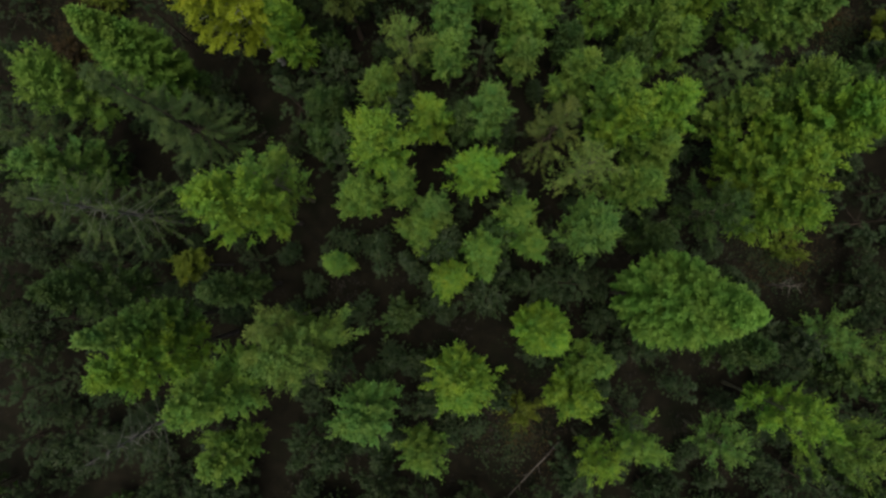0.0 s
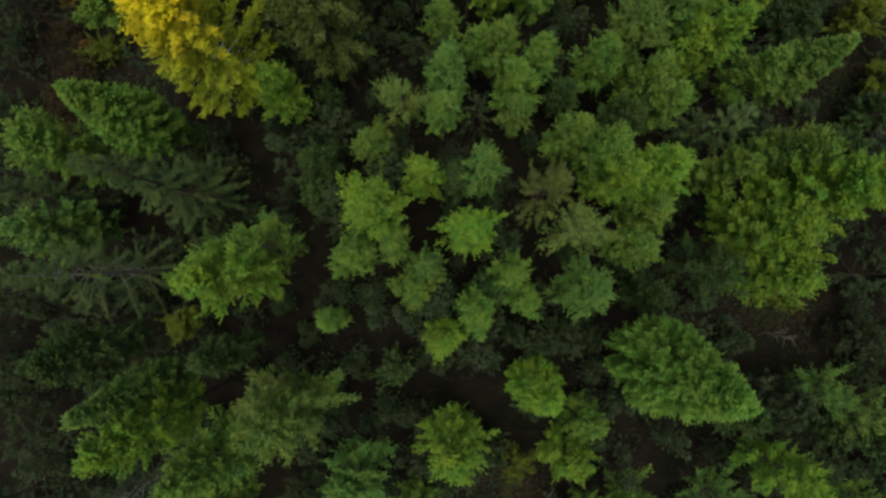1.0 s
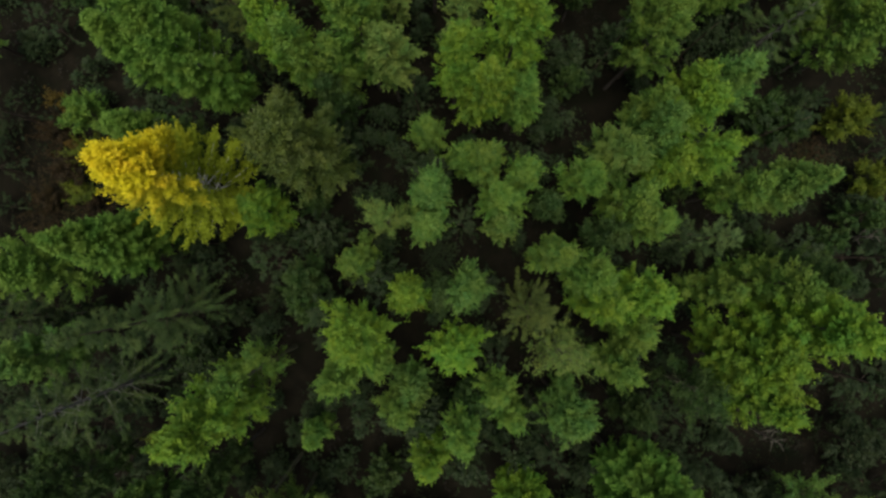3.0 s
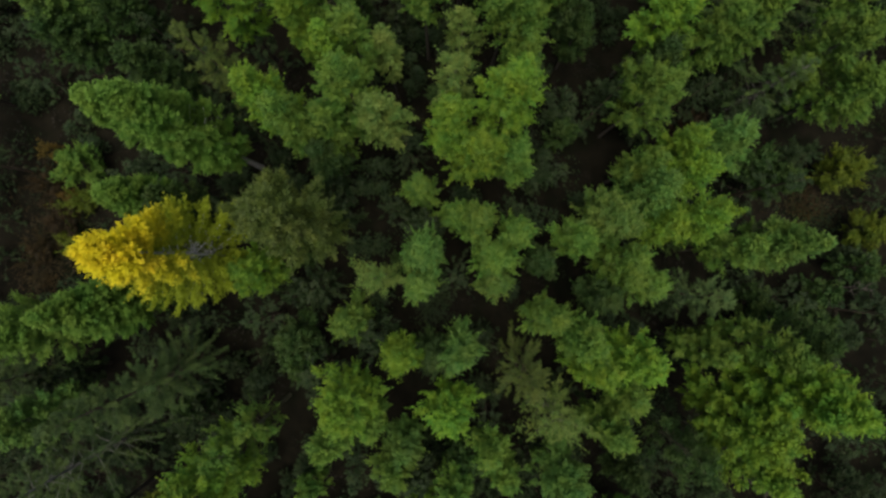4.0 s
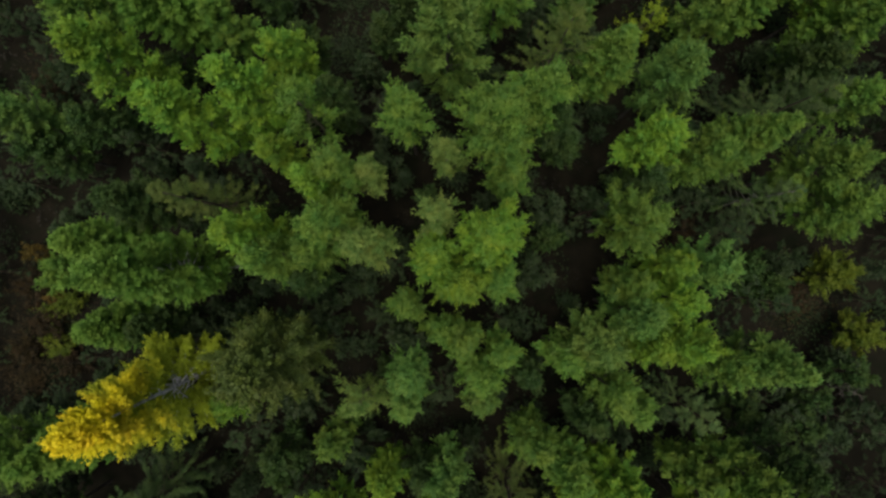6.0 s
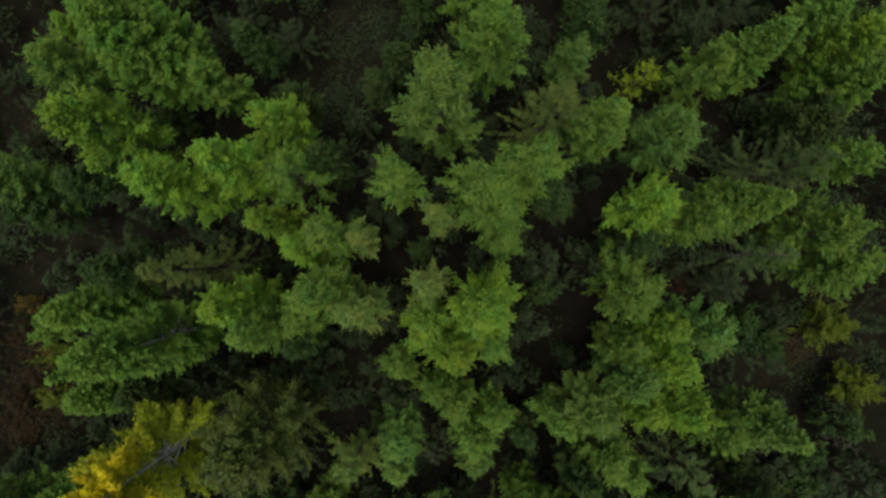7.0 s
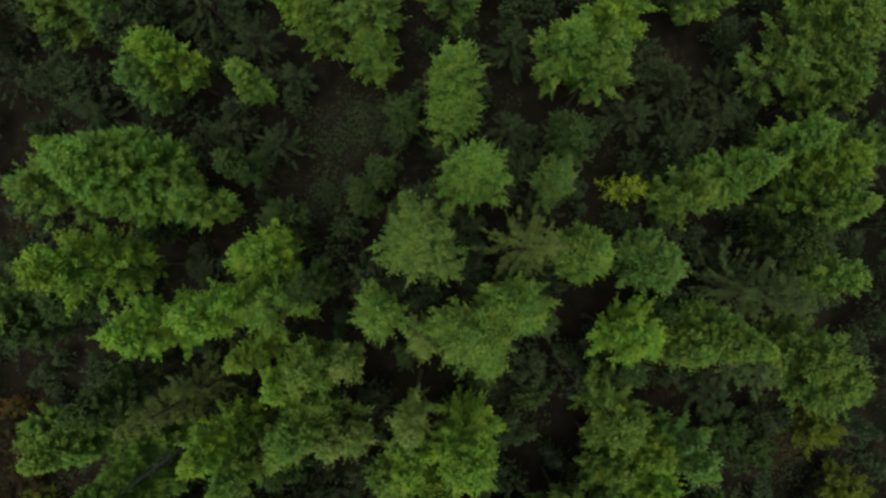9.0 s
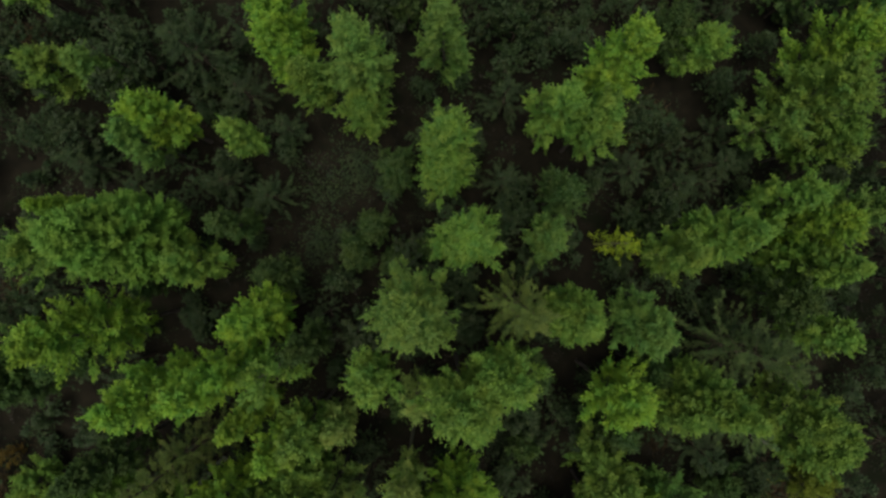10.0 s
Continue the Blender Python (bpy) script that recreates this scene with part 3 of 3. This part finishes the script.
def clearing(x, y):
    return any((x - a) ** 2 + (y - b) ** 2 < c * c for a, b, c in OPEN)


LOW = {"round": "low shaded broadleaf sapling under taller trees", "sparse": "thin shaded sapling with dull open foliage", "spruce": "small dark spruce in the shade of taller trees"}
# these low trees carry the canopy's shade in their leaf tones
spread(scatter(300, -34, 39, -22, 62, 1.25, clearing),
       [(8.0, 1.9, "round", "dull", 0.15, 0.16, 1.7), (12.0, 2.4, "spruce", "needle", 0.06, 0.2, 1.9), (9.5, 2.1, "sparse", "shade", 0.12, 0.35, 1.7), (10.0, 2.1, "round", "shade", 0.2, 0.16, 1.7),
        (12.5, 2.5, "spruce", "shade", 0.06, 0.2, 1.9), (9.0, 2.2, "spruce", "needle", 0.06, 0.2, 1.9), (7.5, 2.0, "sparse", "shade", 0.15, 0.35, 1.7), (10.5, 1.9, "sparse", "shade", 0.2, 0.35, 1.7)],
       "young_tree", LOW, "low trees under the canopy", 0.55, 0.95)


def inside(x, y):
    return -25 < x < 32 and -15 < y < 56


ROUND = {"round": "leafy green birch of the surrounding forest", "sparse": "thin birch of the surrounding forest", "spruce": "dark green spruce of the surrounding forest", "cone": "pointed green aspen of the surrounding forest"}
spread(scatter(150, -47, 54, -36, 77, 2.9, lambda x, y: inside(x, y) or clearing(x, y)),
       [(13.0, 2.1, "round", "mid", 0.35, 0.15, 2.4), (15.0, 2.4, "spruce", "needle", 0.2, 0.15, 2.5), (14.0, 2.0, "cone", "blue", 0.3, 0.15, 2.4), (11.0, 1.9, "round", "dull", 0.35, 0.15, 2.4),
        (16.0, 2.3, "spruce", "olive", 0.2, 0.15, 2.5), (12.0, 2.0, "sparse", "pale", 0.35, 0.3, 2.2)],
       "forest_tree", ROUND, "surrounding forest", 0.8, 1.15)


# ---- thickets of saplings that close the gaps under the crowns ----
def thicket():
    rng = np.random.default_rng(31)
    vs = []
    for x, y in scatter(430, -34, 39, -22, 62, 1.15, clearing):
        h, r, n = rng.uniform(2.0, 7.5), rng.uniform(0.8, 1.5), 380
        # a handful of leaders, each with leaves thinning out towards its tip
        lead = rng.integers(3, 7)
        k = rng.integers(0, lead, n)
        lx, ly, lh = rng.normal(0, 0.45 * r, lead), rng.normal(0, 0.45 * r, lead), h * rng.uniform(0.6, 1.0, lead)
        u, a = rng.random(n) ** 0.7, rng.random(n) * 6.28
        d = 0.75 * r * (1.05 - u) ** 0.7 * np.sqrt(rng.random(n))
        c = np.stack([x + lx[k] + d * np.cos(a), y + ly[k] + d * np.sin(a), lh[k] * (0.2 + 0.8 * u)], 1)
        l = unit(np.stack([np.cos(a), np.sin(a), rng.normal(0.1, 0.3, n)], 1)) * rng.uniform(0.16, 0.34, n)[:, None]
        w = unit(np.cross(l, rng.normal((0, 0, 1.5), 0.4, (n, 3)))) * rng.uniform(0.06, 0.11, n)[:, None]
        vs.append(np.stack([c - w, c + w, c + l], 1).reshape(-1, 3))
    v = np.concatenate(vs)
    tagged(new("sapling_thicket", mesh_from("sapling_thicket", v, np.arange(len(v)).reshape(-1, 3), LEAF["shade"])), "thicket of low saplings between the trunks, shade in their leaf colour", "undergrowth", kind="stuff")


thicket()


# ---- far woods: a ring of crowns out to the edge of sight from above ----
def far_woods():
    rng = np.random.default_rng(9)
    vs, count = [], 0
    while count < 2600:
        x, y = rng.uniform(-190, 200), rng.uniform(-180, 225)
        if -49 < x < 56 and -38 < y < 79:
            continue
        near = -72 < x < 79 and -61 < y < 102
        h, r, n, leaf = rng.uniform(9, 18), rng.uniform(1.6, 2.8), 50 if near else 14, 0.5 if near else 1.2
        u = rng.random(n) ** 0.8
        a = rng.random(n) * 6.28
        d = r * (1 - u) ** 0.6 * rng.uniform(0.6, 1.0, n)
        c = np.stack([x + d * np.cos(a), y + d * np.sin(a), 0.25 * h + 0.75 * h * u], 1)
        s = unit(rng.normal(0, 1, (n, 3))) * leaf
        w = unit(np.cross(s, rng.normal(0, 1, (n, 3)))) * leaf * 0.6
        vs.append(np.stack([c - s, c + w, c + s, c - w], 1).reshape(-1, 3))
        count += 1
    v = np.concatenate(vs)
    tagged(new("far_woods", mesh_from("far_woods", v, np.arange(len(v)).reshape(-1, 4), LEAF["mid"])), "green mixed forest reaching into the distance", "forest", kind="stuff")


far_woods()


# ---- undergrowth on the forest floor: tufts of fern and low bushes ----
def undergrowth(name, label, tone, tufts, leaves, high, seed, spots=None):
    rng = np.random.default_rng(seed)
    if spots:
        k = rng.integers(0, len(spots), tufts)
        a, d = rng.random(tufts) * 6.28, np.abs(rng.normal(0, 0.62, tufts))
        s = np.array(spots)[k]
        cx, cy = s[:, 0] + np.cos(a) * d * s[:, 2], s[:, 1] + np.sin(a) * d * s[:, 2]
    else:
        cx, cy = rng.uniform(-40, 45, tufts), rng.uniform(-28, 68, tufts)
    size = rng.uniform(0.5, 1.3, tufts)
    t = np.repeat(np.arange(tufts), leaves)
    n = len(t)
    a = rng.random(n) * 6.28
    out = np.stack([np.cos(a), np.sin(a), np.zeros(n)], 1)
    c = np.stack([cx, cy, 0.35 * np.sin(0.11 * cx + 1.0) * np.cos(0.09 * cy) + 0.18 * np.sin(0.31 * cx - 0.23 * cy)], 1)[t]
    lift = rng.uniform(0.15, 1.0, n)
    p = c + out * (np.sqrt(rng.random(n)) * 0.95 * size[t])[:, None]
    p[:, 2] += lift * high * size[t]
    l = (out + np.stack([np.zeros(n), np.zeros(n), 0.9 * lift - 0.35], 1)) * (rng.uniform(0.12, 0.24, n) * size[t])[:, None]
    w = np.cross(out, np.array([0.0, 0.0, 1.0])) * (rng.uniform(0.03, 0.06, n) * size[t])[:, None]
    v = np.stack([p, p + l * 0.5 + w, p + l, p + l * 0.5 - w], 1).reshape(-1, 3)
    tagged(new(name, mesh_from(name, v, np.arange(len(v)).reshape(-1, 4), LEAF[tone])), label, "undergrowth", kind="stuff")


undergrowth("undergrowth", "brown litter and low fern on the forest floor, shade in their colour", "brown", 900, 26, 0.45, 21)
undergrowth("low_bushes", "low bushes between the trees in shade-darkened green", "needle", 500, 30, 0.8, 25)
undergrowth("red_undergrowth", "patches of rusty red low bushes", "orange", 620, 18, 0.7, 23, [(-28.5, 18.5, 4.5), (-27.5, 37.0, 3.0), (-26.0, 56.0, 3.0), (6.0, -13.0, 3.5), (27.5, 0.5, 4.0), (21.0, 49.0, 3.0), (-30.0, 14.0, 3.0), (31.0, 20.0, 3.0)])


undergrowth("clearing_ferns", "ferns and seedlings in the clearings, coloured as if in shade", "shade", 420, 22, 0.6, 27, OPEN)


def fallen_twigs():
    """Thin sticks and dropped branches that lie about the forest floor."""
    rng = np.random.default_rng(41)
    sticks = []
    for k in range(700):
        if k % 2:
            x, y = rng.uniform(-34, 39), rng.uniform(-22, 62)
        else:
            ox, oy, far = OPEN[rng.integers(len(OPEN))]
            x, y = ox + rng.normal(0, 0.6 * far), oy + rng.normal(0, 0.6 * far)
        a, l, t = rng.random() * 6.28, rng.uniform(0.5, 2.4), rng.uniform(0.010, 0.028)
        pts = []
        for f in (-0.5, 0.0, 0.5):
            px, py = x + math.cos(a) * l * f + rng.normal(0, 0.05), y + math.sin(a) * l * f + rng.normal(0, 0.05)
            pts.append((px, py, ground_z(px, py) + t + 0.06 * rng.random()))
        sticks.append(tube(pts, [t, t * 0.8, t * 0.3], 4))
    tagged(new("fallen_twigs", mesh_from("fallen_twigs", *join(sticks), LITTER)), "thin twigs scattered over the forest floor, darkened for shade", "litter", kind="stuff")


fallen_twigs()


# ---- fallen and dead wood ----
def fallen_log(x0, y0, x1, y1, thick, label):
    a, b = Vector((x0, y0, ground_z(x0, y0) + thick * 0.9)), Vector((x1, y1, ground_z(x1, y1) + thick * 0.7))
    top = new("fallen_log")
    top.location = (a.x, a.y, a.z - thick)
    mid = [a.lerp(b, k / 5) + Vector((0.05 * math.sin(2.1 * k), 0.05 * math.cos(1.7 * k), 0)) for k in range(6)]
    v, q = tube([p - top.location for p in mid], [thick * (1 - 0.11 * k) for k in range(6)], 8)
    part("stem", v, q, DEAD_WOOD, top)
    for k in (1, 2, 3, 4):
        s = mid[k] - top.location
        side = (b - a).cross(Vector((0, 0, 1))).normalized() * (1 if k % 2 else -1)
        e = s + side * 0.55 + (b - a).normalized() * 0.4 + Vector((0, 0, 0.35))
        sv, sq = tube([s, s.lerp(e, 0.6) + Vector((0, 0, 0.05)), e], [thick * 0.3, thick * 0.2, thick * 0.06], 5)
        part("branch_stub", sv, sq, DEAD_WOOD, top)
    return tagged(top, label, "log", "fallen wood")


fallen_log(9.2, -14.3, 5.2, -18.6, 0.085, "long pale fallen trunk lying on the ground")
fallen_log(-32.7, 6.6, -26.6, 8.0, 0.09, "grey fallen trunk with broken branch stubs")


def dead_snag(x, y, h, seed):
    rng = np.random.default_rng(seed)
    top = new("dead_tree")
    top.location = (x, y, ground_z(x, y))
    v, q = tube([(0, 0, -0.2), (0.05, 0.03, h * 0.5), (0.12, -0.05, h)], [0.09, 0.06, 0.015], 7)
    part("trunk", v, q, DEAD_WOOD, top)
    for k in range(11):
        a, z = k * 2.4 + rng.normal(0, 0.3), h * (0.35 + 0.055 * k)
        l = rng.uniform(0.6, 1.3) * (1.2 - z / h * 0.7)
        e = Vector((math.cos(a) * l, math.sin(a) * l, z + 0.35 * l))
        m = Vector((math.cos(a + 0.2) * l * 0.5, math.sin(a + 0.2) * l * 0.5, z + 0.08))
        bv, bq = tube([(0.03, 0, z), m, e], [0.035, 0.022, 0.006], 4)
        tv, tq = tube([m, m + Vector((rng.normal(0, 0.25), rng.normal(0, 0.25), 0.3))], [0.015, 0.005], 4)
        part("branch", *join([(bv, bq), (tv, tq)]), DEAD_WOOD, top)
    return tagged(top, "bare grey dead tree with crooked branches", "dead tree", "dead wood")


dead_snag(25.9, -1.7, 4.6, 1)
dead_snag(33.2, 13.4, 4.6, 2)
